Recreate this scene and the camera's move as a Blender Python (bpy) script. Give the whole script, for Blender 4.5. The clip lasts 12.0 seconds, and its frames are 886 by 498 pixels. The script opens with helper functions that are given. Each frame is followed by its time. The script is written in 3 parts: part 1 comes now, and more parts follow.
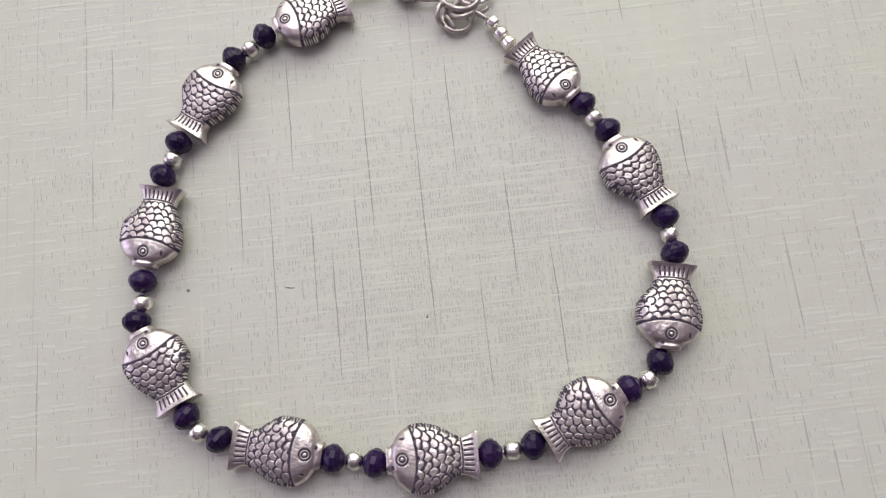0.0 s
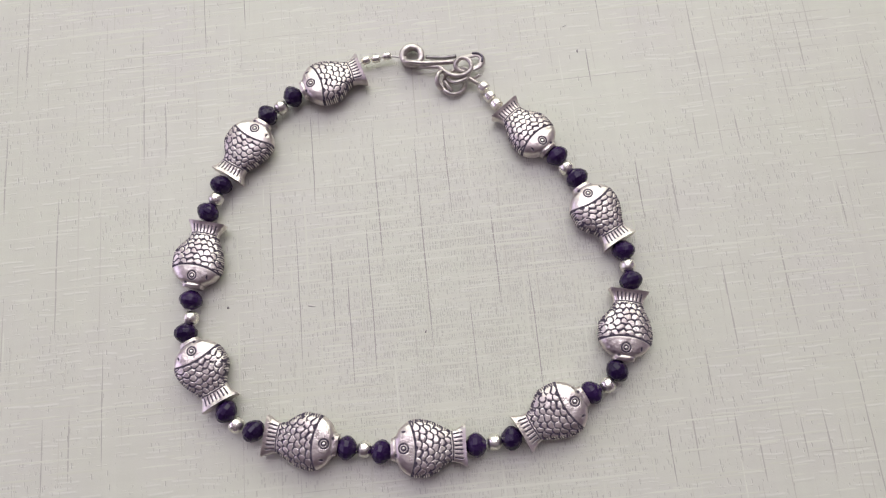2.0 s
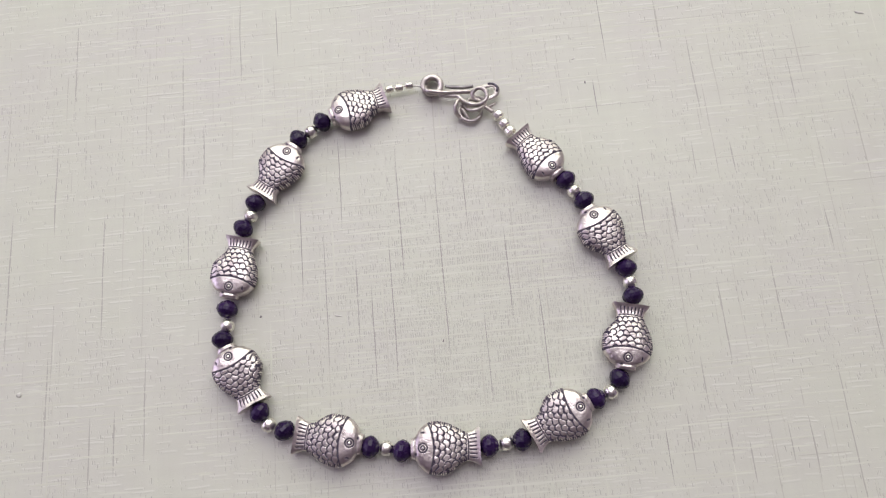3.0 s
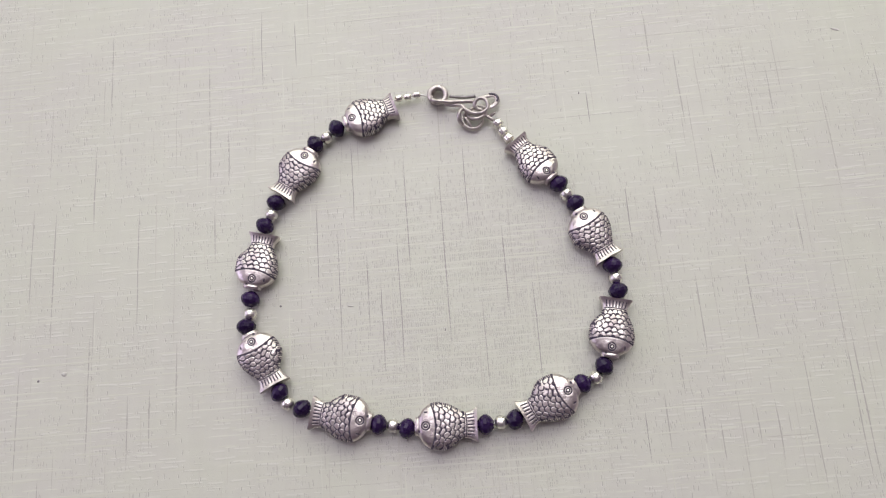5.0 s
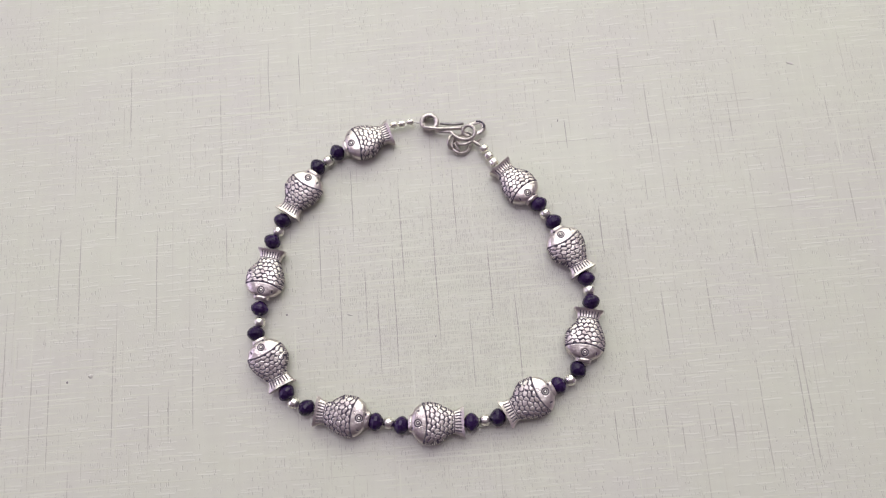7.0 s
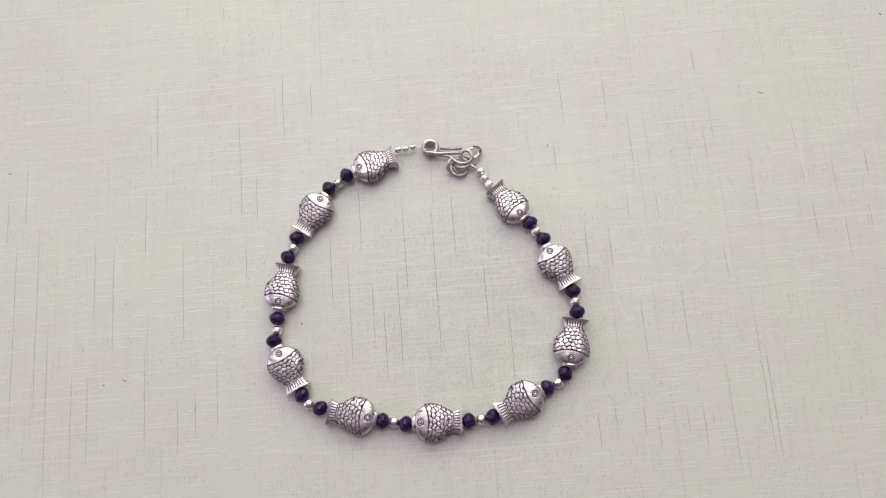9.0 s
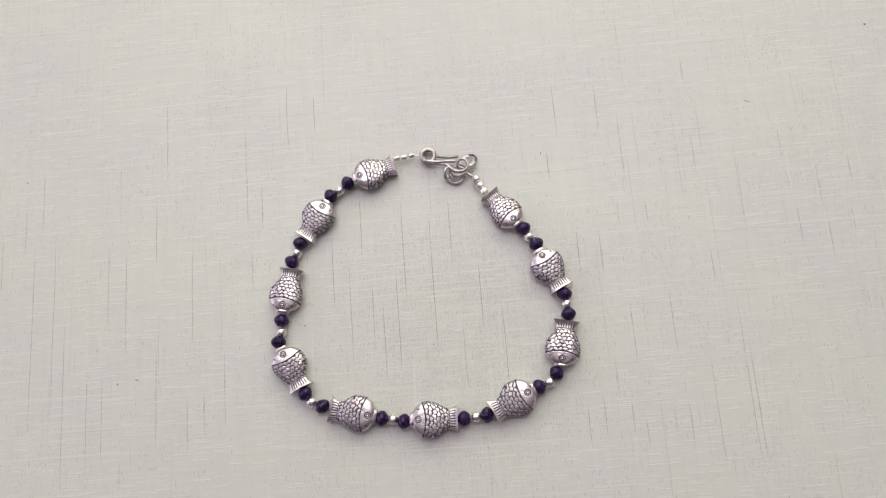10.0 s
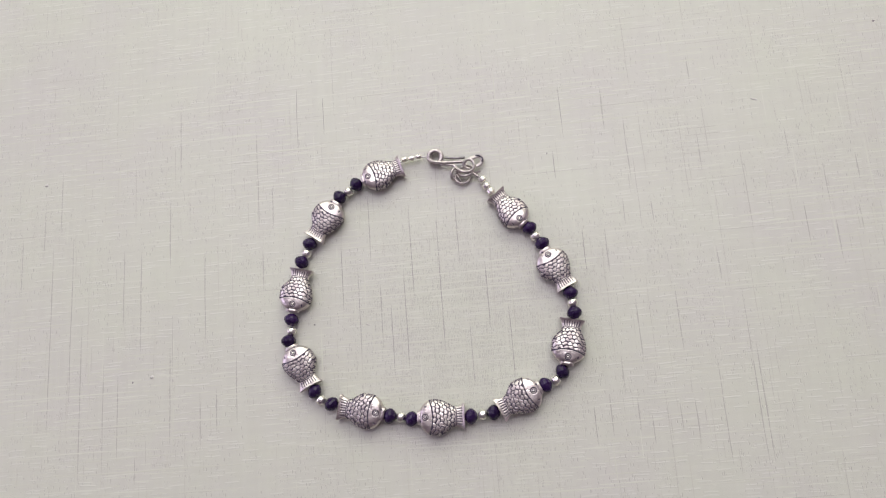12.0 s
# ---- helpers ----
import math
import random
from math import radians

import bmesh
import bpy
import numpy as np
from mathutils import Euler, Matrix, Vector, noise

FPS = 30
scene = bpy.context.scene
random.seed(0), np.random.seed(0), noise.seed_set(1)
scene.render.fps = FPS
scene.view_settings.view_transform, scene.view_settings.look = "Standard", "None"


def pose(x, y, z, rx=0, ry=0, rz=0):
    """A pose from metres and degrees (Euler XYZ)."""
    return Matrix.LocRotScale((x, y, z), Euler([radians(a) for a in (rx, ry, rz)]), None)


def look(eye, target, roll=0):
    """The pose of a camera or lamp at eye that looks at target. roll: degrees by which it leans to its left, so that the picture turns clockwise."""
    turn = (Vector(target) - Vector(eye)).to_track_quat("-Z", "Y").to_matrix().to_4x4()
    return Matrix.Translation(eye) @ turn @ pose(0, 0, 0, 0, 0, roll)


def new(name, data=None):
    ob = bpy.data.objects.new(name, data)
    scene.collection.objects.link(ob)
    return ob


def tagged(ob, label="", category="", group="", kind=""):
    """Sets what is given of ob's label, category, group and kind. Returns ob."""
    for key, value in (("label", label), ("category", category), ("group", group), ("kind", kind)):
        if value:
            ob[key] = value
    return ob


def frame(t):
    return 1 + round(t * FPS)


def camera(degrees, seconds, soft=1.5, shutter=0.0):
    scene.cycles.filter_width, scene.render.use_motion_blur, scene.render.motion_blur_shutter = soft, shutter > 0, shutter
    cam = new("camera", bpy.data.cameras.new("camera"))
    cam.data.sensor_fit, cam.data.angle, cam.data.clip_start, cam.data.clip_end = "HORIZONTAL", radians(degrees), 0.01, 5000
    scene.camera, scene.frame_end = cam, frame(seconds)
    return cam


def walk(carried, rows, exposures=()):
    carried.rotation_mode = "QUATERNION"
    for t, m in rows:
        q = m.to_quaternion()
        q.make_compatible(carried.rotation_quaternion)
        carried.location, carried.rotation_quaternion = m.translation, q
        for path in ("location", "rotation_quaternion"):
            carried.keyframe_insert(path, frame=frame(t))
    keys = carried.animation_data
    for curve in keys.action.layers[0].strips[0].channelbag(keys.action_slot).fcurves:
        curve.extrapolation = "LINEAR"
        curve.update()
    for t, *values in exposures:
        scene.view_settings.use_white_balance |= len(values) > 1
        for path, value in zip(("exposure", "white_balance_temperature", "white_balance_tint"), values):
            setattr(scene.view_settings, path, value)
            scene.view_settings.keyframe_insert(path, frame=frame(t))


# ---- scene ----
cam = camera(60.0, 12.0, soft=1.2)
# seconds, eye in metres, turn in degrees
PATH = [
    (0, 0.00123, 0.01522, 0.11864, 13.302, 2.216, 0.397),
    (0.5, 0.00294, 0.01458, 0.12381, 13.776, 2.416, 0.341),
    (1, 0.00458, 0.01372, 0.12983, 14.132, 2.567, 0.542),
    (1.5, 0.00494, 0.01323, 0.13625, 14.477, 2.644, 0.753),
    (2, 0.00383, 0.01078, 0.14325, 14.790, 2.455, 1.020),
    (2.5, 0.00120, 0.00905, 0.14998, 15.165, 2.554, 1.366),
    (3, 0.00165, 0.00889, 0.15572, 15.481, 2.561, 1.669),
    (5, 0.00436, 0.00817, 0.17182, 14.158, 3.272, 2.376),
    (5.5, 0.00427, 0.00890, 0.17680, 14.161, 3.073, 2.379),
    (6, 0.00521, 0.00924, 0.18226, 14.152, 2.680, 2.331),
    (6.5, 0.00530, 0.00931, 0.18644, 13.859, 2.704, 2.414),
    (7, 0.00603, 0.00955, 0.19135, 13.439, 2.760, 2.353),
    (9, 0.00773, 0.01219, 0.21216, 12.592, 2.999, 2.270),
    (9.5, 0.01067, 0.01209, 0.21676, 12.518, 3.405, 2.295),
    (10, 0.01314, 0.01235, 0.22115, 12.442, 4.034, 2.325),
    (10.5, 0.01537, 0.01284, 0.22549, 12.471, 4.585, 2.348),
    (11, 0.01665, 0.01289, 0.22780, 12.480, 5.075, 2.411),
    (11.5, 0.01725, 0.01242, 0.22684, 12.486, 5.503, 2.492),
    (12, 0.01804, 0.01166, 0.22329, 12.514, 5.756, 2.430),
]
walk(cam, [(t, pose(x, y, z, rx, ry, rz)) for t, x, y, z, rx, ry, rz in PATH],
     [(0, -0.06), (1.5, -0.01), (3, 0.03), (5, -0.01), (6, 0.04), (9, 0.05), (10.5, 0.03), (12, 0.0)])

# ---- world, lamps, exposure ----
MM = 0.001
world = bpy.data.worlds.new("sky")
scene.world = world
world.use_nodes = True
sky = world.node_tree.nodes.new("ShaderNodeTexSky")
sky.sky_type, sky.sun_disc = "NISHITA", False
sky.sun_elevation, sky.sun_rotation = radians(40), radians(20)
world.node_tree.nodes["Background"].inputs["Strength"].default_value = 0.1
world.node_tree.links.new(sky.outputs["Color"], world.node_tree.nodes["Background"].inputs["Color"])


def area_lamp(name, m, width, height, power, colour):
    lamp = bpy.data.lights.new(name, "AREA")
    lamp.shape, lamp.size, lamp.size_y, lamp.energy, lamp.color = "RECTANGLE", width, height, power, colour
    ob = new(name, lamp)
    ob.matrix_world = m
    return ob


# Lamps added without a seen source: far side, overhead and west.
area_lamp("added_side_light", look((0.0, 1.24, 1.02), (0.0, 0.0, 1.02)), 2.5, 1.25, 23.5, (0.972, 0.99, 0.8))
area_lamp("added_overhead_light", look((-0.22, 0.76, 1.9), (-0.22, 0.76, 0.0)), 1.7, 0.78, 15, (0.97, 0.9, 0.985))
# Violet fill, added to tint the shadows.
area_lamp("added_side_light", look((-1.92, 0.1, 0.75), (0.0, 0.1, 0.1)), 1.5, 1.2, 10, (0.88, 0.72, 1.0))


# ---- materials ----
def material(name, colour=(0.8, 0.8, 0.8), rough=0.5, metal=0.0):
    m = bpy.data.materials.new(name)
    m.use_nodes = True
    b = m.node_tree.nodes["Principled BSDF"]
    b.inputs["Base Color"].default_value = (*colour, 1)
    b.inputs["Roughness"].default_value, b.inputs["Metallic"].default_value = rough, metal
    return m, m.node_tree.nodes, m.node_tree.links, b


def node(nodes, kind, **values):
    n = nodes.new(kind)
    for key, value in values.items():
        n.inputs[key].default_value = value
    return n


def blend(nodes, links, factor, a, b):
    """Mix two colours; each of factor, a and b is a socket or a value."""
    n = nodes.new("ShaderNodeMix")
    n.data_type = "RGBA"
    for socket, value in ((n.inputs[0], factor), (n.inputs[6], a), (n.inputs[7], b)):
        if isinstance(value, bpy.types.NodeSocket):
            links.new(value, socket)
        else:
            socket.default_value = value
    return n.outputs[2]


def ramp(nodes, links, source, low, high, a=0.0, b=1.0):
    n = nodes.new("ShaderNodeMapRange")
    n.inputs["From Min"].default_value, n.inputs["From Max"].default_value = low, high
    n.inputs["To Min"].default_value, n.inputs["To Max"].default_value = a, b
    links.new(source, n.inputs["Value"])
    return n.outputs["Result"]


def sums(nodes, links, op, a, b):
    n = nodes.new("ShaderNodeMath")
    n.operation = op
    for socket, value in zip(n.inputs, (a, b)):
        if isinstance(value, bpy.types.NodeSocket):
            links.new(value, socket)
        else:
            socket.default_value = value
    return n.outputs[0]


def node_noise(nodes, links, where, scale):
    n = node(nodes, "ShaderNodeTexNoise", Scale=scale, Detail=2.0)
    links.new(where, n.inputs["Vector"])
    return n.outputs["Fac"]


def silver_material():
    """Antique silver alloy: polished high spots, black oxide in the engraving."""
    m, ns, ln, b = material("antique_silver", (0.72, 0.69, 0.68), 0.28, 1.0)
    co = ns.new("ShaderNodeTexCoord").outputs["Object"]
    at = ns.new("ShaderNodeAttribute")
    at.attribute_name = "patina"
    fine = node(ns, "ShaderNodeTexNoise", Scale=2600.0, Detail=4.0)
    wide = node(ns, "ShaderNodeTexNoise", Scale=420.0, Detail=3.0)
    ln.new(co, fine.inputs["Vector"]), ln.new(co, wide.inputs["Vector"])
    worn = sums(ns, ln, "MULTIPLY", at.outputs["Fac"], ramp(ns, ln, fine.outputs["Fac"], 0.25, 0.5, 0.8, 1.0))
    tone = blend(ns, ln, ramp(ns, ln, wide.outputs["Fac"], 0.35, 0.65), (0.83, 0.78, 0.72, 1), (0.57, 0.505, 0.495, 1))
    ln.new(blend(ns, ln, worn, tone, (0.035, 0.024, 0.05, 1)), b.inputs["Base Color"])
    ln.new(sums(ns, ln, "SUBTRACT", 1.0, worn), b.inputs["Metallic"])
    ln.new(sums(ns, ln, "ADD", ramp(ns, ln, wide.outputs["Fac"], 0.3, 0.7, 0.27, 0.43), sums(ns, ln, "MULTIPLY", worn, 0.3)), b.inputs["Roughness"])
    rough = sums(ns, ln, "ADD", wide.outputs["Fac"], sums(ns, ln, "MULTIPLY", node_noise(ns, ln, co, 1300.0), 0.35))
    bump = node(ns, "ShaderNodeBump", Strength=0.75, Distance=0.0003)
    ln.new(rough, bump.inputs["Height"])
    ln.new(bump.outputs["Normal"], b.inputs["Normal"])
    return m


def plated_material(name, colour, rough):
    """Bright silver plate with soft dents."""
    m, ns, ln, b = material(name, colour, rough, 1.0)
    co = ns.new("ShaderNodeTexCoord").outputs["Object"]
    wide = node(ns, "ShaderNodeTexNoise", Scale=700.0, Detail=3.0)
    ln.new(co, wide.inputs["Vector"])
    dark = tuple(0.8 * c for c in colour)
    ln.new(blend(ns, ln, ramp(ns, ln, wide.outputs["Fac"], 0.4, 0.65), (*colour, 1), (*dark, 1)), b.inputs["Base Color"])
    ln.new(ramp(ns, ln, wide.outputs["Fac"], 0.3, 0.7, rough * 0.8, rough * 1.4), b.inputs["Roughness"])
    bump = node(ns, "ShaderNodeBump", Strength=0.7, Distance=0.0002)
    ln.new(wide.outputs["Fac"], bump.inputs["Height"])
    ln.new(bump.outputs["Normal"], b.inputs["Normal"])
    return m


def glass_material():
    """Opaque black cut glass with a violet cast."""
    m, ns, ln, b = material("black_glass", (0.012, 0.007, 0.022), 0.12)
    b.inputs["Specular IOR Level"].default_value = 0.3
    info = ns.new("ShaderNodeObjectInfo")
    ln.new(blend(ns, ln, info.outputs["Random"], (0.014, 0.005, 0.034, 1), (0.025, 0.009, 0.055, 1)), b.inputs["Base Color"])
    co = ns.new("ShaderNodeTexCoord").outputs["Object"]
    wide = node(ns, "ShaderNodeTexNoise", Scale=900.0, Detail=2.0)
    ln.new(co, wide.inputs["Vector"])
    ln.new(ramp(ns, ln, wide.outputs["Fac"], 0.35, 0.7, 0.16, 0.34), b.inputs["Roughness"])
    return m


LINEN = radians(6.7)


def linen_material():
    """Off-white laminate with an embossed linen weave: rows of short pressed dashes in patches, fine pale picks across
    them, faint stains. Relief light and shade are in the tone too.
    """
    m, ns, ln, b = material("linen_laminate", (0.62, 0.6, 0.56), 0.42)
    co = ns.new("ShaderNodeTexCoord").outputs["Object"]
    turn = node(ns, "ShaderNodeMapping", Rotation=(0, 0, -LINEN), Scale=(1000, 1000, 1000))
    ln.new(co, turn.inputs["Vector"])

    def cloud(size, shift, detail=3.0, tall=1.0):
        move = node(ns, "ShaderNodeMapping", Location=(shift, shift * 1.7, 0), Scale=(1 / size, 1 / size / tall, 1))
        ln.new(turn.outputs["Vector"], move.inputs["Vector"])
        n = node(ns, "ShaderNodeTexNoise", Scale=1.0, Detail=detail, Roughness=0.6)
        ln.new(move.outputs["Vector"], n.inputs["Vector"])
        return n.outputs["Fac"]

    def op(kind, a, b2=0.0):
        return sums(ns, ln, kind, a, b2)

    def lot(a, b2):
        both = ns.new("ShaderNodeCombineXYZ")
        for socket, value in zip(both.inputs, (a, b2)):
            if isinstance(value, bpy.types.NodeSocket):
                ln.new(value, socket)
            else:
                socket.default_value = value
        n = ns.new("ShaderNodeTexWhiteNoise")
        n.noise_dimensions = "2D"
        ln.new(both.outputs[0], n.inputs["Vector"])
        return n.outputs["Value"]

    axes = ns.new("ShaderNodeSeparateXYZ")
    ln.new(turn.outputs["Vector"], axes.inputs[0])
    u = op("ADD", axes.outputs["X"], ramp(ns, ln, cloud(7.0, 8.2, 2.0), 0.0, 1.0, -0.5, 0.5))
    v = op("ADD", axes.outputs["Y"], ramp(ns, ln, cloud(9.0, 5.9, 2.0), 0.0, 1.0, -0.6, 0.6))

    def strokes(across, along, pitch, run, half, share, seed):
        """Short strokes in lanes: 1 on a stroke, 0 beside it."""
        lane = op("DIVIDE", across, pitch)
        lane_id = op("FLOOR", lane)
        step = op("ADD", op("DIVIDE", along, run), op("MULTIPLY", lot(lane_id, seed), 0.55))
        step_id = op("FLOOR", step)
        chance = lot(lane_id, op("ADD", step_id, seed + 0.5))
        other = lot(op("ADD", lane_id, 0.25), op("ADD", step_id, seed))
        middle = op("ADD", op("MULTIPLY", op("SUBTRACT", other, 0.5), 0.5), 0.5)
        off = op("ABSOLUTE", op("SUBTRACT", op("SUBTRACT", lane, lane_id), middle))
        end = op("ABSOLUTE", op("SUBTRACT", op("SUBTRACT", step, step_id), 0.5))
        reach = ramp(ns, ln, other, 0.0, 1.0, 0.28, 0.5)
        body = op("MULTIPLY", ramp(ns, ln, off, half, half * 0.2), ramp(ns, ln, op("SUBTRACT", reach, end), 0.0, 0.1))
        return op("MULTIPLY", body, op("MULTIPLY", op("LESS_THAN", chance, share), ramp(ns, ln, other, 0.0, 1.0, 0.5, 1.0)))

    spot = ns.new("ShaderNodeVectorMath")
    spot.operation = "DISTANCE"
    spot.inputs[1].default_value = (3, -14, 0)
    ln.new(turn.outputs["Vector"], spot.inputs[0])
    pressed = op("MULTIPLY", ramp(ns, ln, spot.outputs["Value"], 48, 12), ramp(ns, ln, cloud(8.0, 2.7), 0.3, 0.5, 0.35, 1.0))
    dense = op("MAXIMUM", ramp(ns, ln, cloud(26.0, 3.1), 0.42, 0.64, 0.03, 0.24), pressed)
    rows = ramp(ns, ln, cloud(5.0, 7.3, 2.0, 0.35), 0.36, 0.56, 0.25, 1.0)
    share = op("MULTIPLY", op("MULTIPLY", dense, rows), 1.15)
    dashes = op("MAXIMUM", strokes(u, v, 0.48, 1.2, 0.26, share, 3.0), op("MULTIPLY", strokes(u, v, 0.31, 0.7, 0.22, share, 11.0), 0.6))
    picks = op("MAXIMUM", strokes(v, u, 0.95, 5.5, 0.3, ramp(ns, ln, dense, 0.0, 1.0, 0.25, 0.45), 23.0),
               op("MULTIPLY", strokes(v, u, 0.5, 2.4, 0.22, share, 31.0), 0.7))
    grain = cloud(0.35, 0.4, 3.0)
    stain = cloud(42.0, 6.6, 4.0)
    height = op("SUBTRACT", op("ADD", op("MULTIPLY", grain, 0.22), op("MULTIPLY", picks, 0.42)), op("MULTIPLY", dashes, 0.8))
    bump = node(ns, "ShaderNodeBump", Strength=0.55, Distance=0.0001)
    ln.new(height, bump.inputs["Height"])
    ln.new(bump.outputs["Normal"], b.inputs["Normal"])
    tone = blend(ns, ln, ramp(ns, ln, stain, 0.36, 0.66), (0.634, 0.65, 0.548, 1), (0.622, 0.615, 0.558, 1))
    bands = op("ADD", ramp(ns, ln, cloud(2.4, 9.1, 2.0, 16.0), 0.35, 0.65), ramp(ns, ln, cloud(30.0, 4.7, 2.0, 0.06), 0.35, 0.65))
    tone = blend(ns, ln, op("MULTIPLY", bands, 0.09), tone, (0.46, 0.455, 0.4, 1))
    # Relief shading put into colour besides the bump: picks paler, dashes darker.
    tone = blend(ns, ln, op("MULTIPLY", picks, 0.4), tone, (0.72, 0.725, 0.66, 1))
    tone = blend(ns, ln, op("MULTIPLY", dashes, 0.56), tone, (0.33, 0.31, 0.285, 1))
    ln.new(tone, b.inputs["Base Color"])
    ln.new(ramp(ns, ln, stain, 0.3, 0.7, 0.32, 0.42), b.inputs["Roughness"])
    return m


def plaster_material(name, colour):
    m, ns, ln, b = material(name, colour, 0.85)
    co = ns.new("ShaderNodeTexCoord").outputs["Object"]
    wide = node(ns, "ShaderNodeTexNoise", Scale=3.0, Detail=6.0)
    ln.new(co, wide.inputs["Vector"])
    ln.new(blend(ns, ln, wide.outputs["Fac"], (*colour, 1), (*[0.88 * c for c in colour], 1)), b.inputs["Base Color"])
    return m


SILVER = silver_material()
PLATE = plated_material("silver_plate", (0.92, 0.895, 0.81), 0.27)
WIRE = plated_material("nickel_wire", (0.6, 0.55, 0.525), 0.4)
# Darker copy of the wire metal: the rear wire's shadow put into colour.
SHADED_WIRE = plated_material("shaded_wire", (0.4, 0.38, 0.38), 0.4)
OXIDE = plated_material("oxidised_tip", (0.12, 0.11, 0.13), 0.4)
GLASS = glass_material()
LAMINATE = linen_material()


def thread_material(name, faint, strong):
    """Threads of the weave, each one a little different in tone; relief shading is in the colour."""
    m, ns, ln, b = material(name, faint, 0.5)
    lot = ns.new("ShaderNodeNewGeometry").outputs["Random Per Island"]
    ln.new(blend(ns, ln, ramp(ns, ln, lot, 0.3, 1.0), (*faint, 1), (*strong, 1)), b.inputs["Base Color"])
    return m


# Strips darker than the laminate, for its creases; the second is fainter.
CREASE = material("dark_crease", (0.365, 0.35, 0.315), 0.7)[0]
FAINT_CREASE = material("faint_crease", (0.45, 0.44, 0.39), 0.7)[0]
# One laminate: groove shade and ridge light put into the thread colours.
GROOVE_SHADE = thread_material("groove_shade_threads", (0.58, 0.577, 0.498), (0.495, 0.486, 0.427))
RIDGES = thread_material("lit_ridge_threads", (0.62, 0.626, 0.535), (0.67, 0.68, 0.59))
LINT = material("dark_lint", (0.26, 0.24, 0.24), 0.8)[0]
SMUDGE = material("grey_lint", (0.545, 0.53, 0.49), 0.8)[0]
THREAD = material("nylon_thread", (0.75, 0.73, 0.7), 0.3)[0]
# Mauve of the unseen walls and ceiling tints the bounced fill violet.
PLASTER = plaster_material("violet_bounce_plaster", (0.52, 0.44, 0.57))
WHITEWASH = plaster_material("violet_bounce_paint", (0.72, 0.64, 0.77))
TILE = plaster_material("floor_tile", (0.3, 0.27, 0.25))
# For an unseen wall added to keep light from the near side low.
DIM = plaster_material("light_sink_plaster", (0.16, 0.12, 0.17))
FRAME = material("window_frame_paint", (0.75, 0.74, 0.72), 0.4)[0]


# ---- mesh helpers ----
def mesh_of(name, bm, mat, smooth=False):
    me = bpy.data.meshes.new(name)
    bm.to_mesh(me)
    bm.free()
    me.materials.append(mat)
    me.shade_smooth() if smooth else me.shade_flat()
    return me


def part(name, data, parent, m=None, label=""):
    ob = new(name, data)
    ob.parent = parent
    if m is not None:
        ob.matrix_basis = m
    return tagged(ob, label)


def box(bm, x0, y0, z0, x1, y1, z1):
    made = bmesh.ops.create_cube(bm, size=1, matrix=Matrix.LocRotScale(
        ((x0 + x1) / 2, (y0 + y1) / 2, (z0 + z1) / 2), None, (x1 - x0, y1 - y0, z1 - z0)))
    return made["verts"]


def smooth_path(points, steps):
    """A Catmull-Rom line through the points."""
    pts = [Vector(p) for p in points]
    pts = [2 * pts[0] - pts[1], *pts, 2 * pts[-1] - pts[-2]]
    out = []
    for a, b, c, d in zip(pts, pts[1:], pts[2:], pts[3:]):
        for k in range(steps):
            t = k / steps
            out.append(0.5 * (2 * b + (c - a) * t + (2 * a - 5 * b + 4 * c - d) * t * t + (3 * b - a - 3 * c + d) * t ** 3))
    return out + [pts[-2]]


def tube(points, radius, steps=6, sides=10, closed=False, mat=None, name="wire", flat=1.0, taper=1.0):
    """A round wire, in millimetres, bent along the points."""
    line = [Vector(p) for p in points] if closed else smooth_path(points, steps)
    bm = bmesh.new()
    rings, up = [], Vector((0.13, 0.2, 1)).normalized()
    for k, p in enumerate(line):
        ahead = (line[(k + 1) % len(line)] - line[k - 1]) if closed else (line[min(k + 1, len(line) - 1)] - line[max(k - 1, 0)])
        ahead.normalize()
        side = ahead.cross(up).normalized()
        over = side.cross(ahead)
        r = radius * (1 + (taper - 1) * k / len(line))
        rings.append([bm.verts.new((p + r * (math.cos(a) * side + flat * math.sin(a) * over)) * MM)
                      for a in (2 * math.pi * j / sides for j in range(sides))])
    for k in range(len(rings) if closed else len(rings) - 1):
        a, b = rings[k], rings[(k + 1) % len(rings)]
        for j in range(sides):
            bm.faces.new((a[j], a[(j + 1) % sides], b[(j + 1) % sides], b[j]))
    if not closed:
        bm.faces.new(rings[0][::-1]), bm.faces.new(rings[-1])
    bmesh.ops.recalc_face_normals(bm, faces=bm.faces)
    return mesh_of(name, bm, mat, True)


def loop_points(centre, radius, rx, ry, count=40, sweep=360, start=0):
    """Points of a ring, tilted by rx and ry degrees."""
    turn = Euler((radians(rx), radians(ry), 0)).to_matrix()
    n = count if sweep >= 360 else count + 1
    return [Vector(centre) + turn @ Vector((radius * math.cos(a), radius * math.sin(a), 0))
            for a in (radians(start + sweep * k / count) for k in range(n))]


# ---- unseen room around the table, added to shape the light ----
def setting(name, boxes, mat, label, category):
    bm = bmesh.new()
    for b in boxes:
        box(bm, *b)
    return tagged(new(name, mesh_of(name, bm, mat)), label, category, kind="structure")


Z0, Z1, FAR = -0.75, 1.85, 1.3
setting("floor", [(-2.1, -1.7, Z0 - 0.1, 2.1, FAR + 0.1, Z0)], TILE, "dull grey-brown tiled floor under the table", "floor")
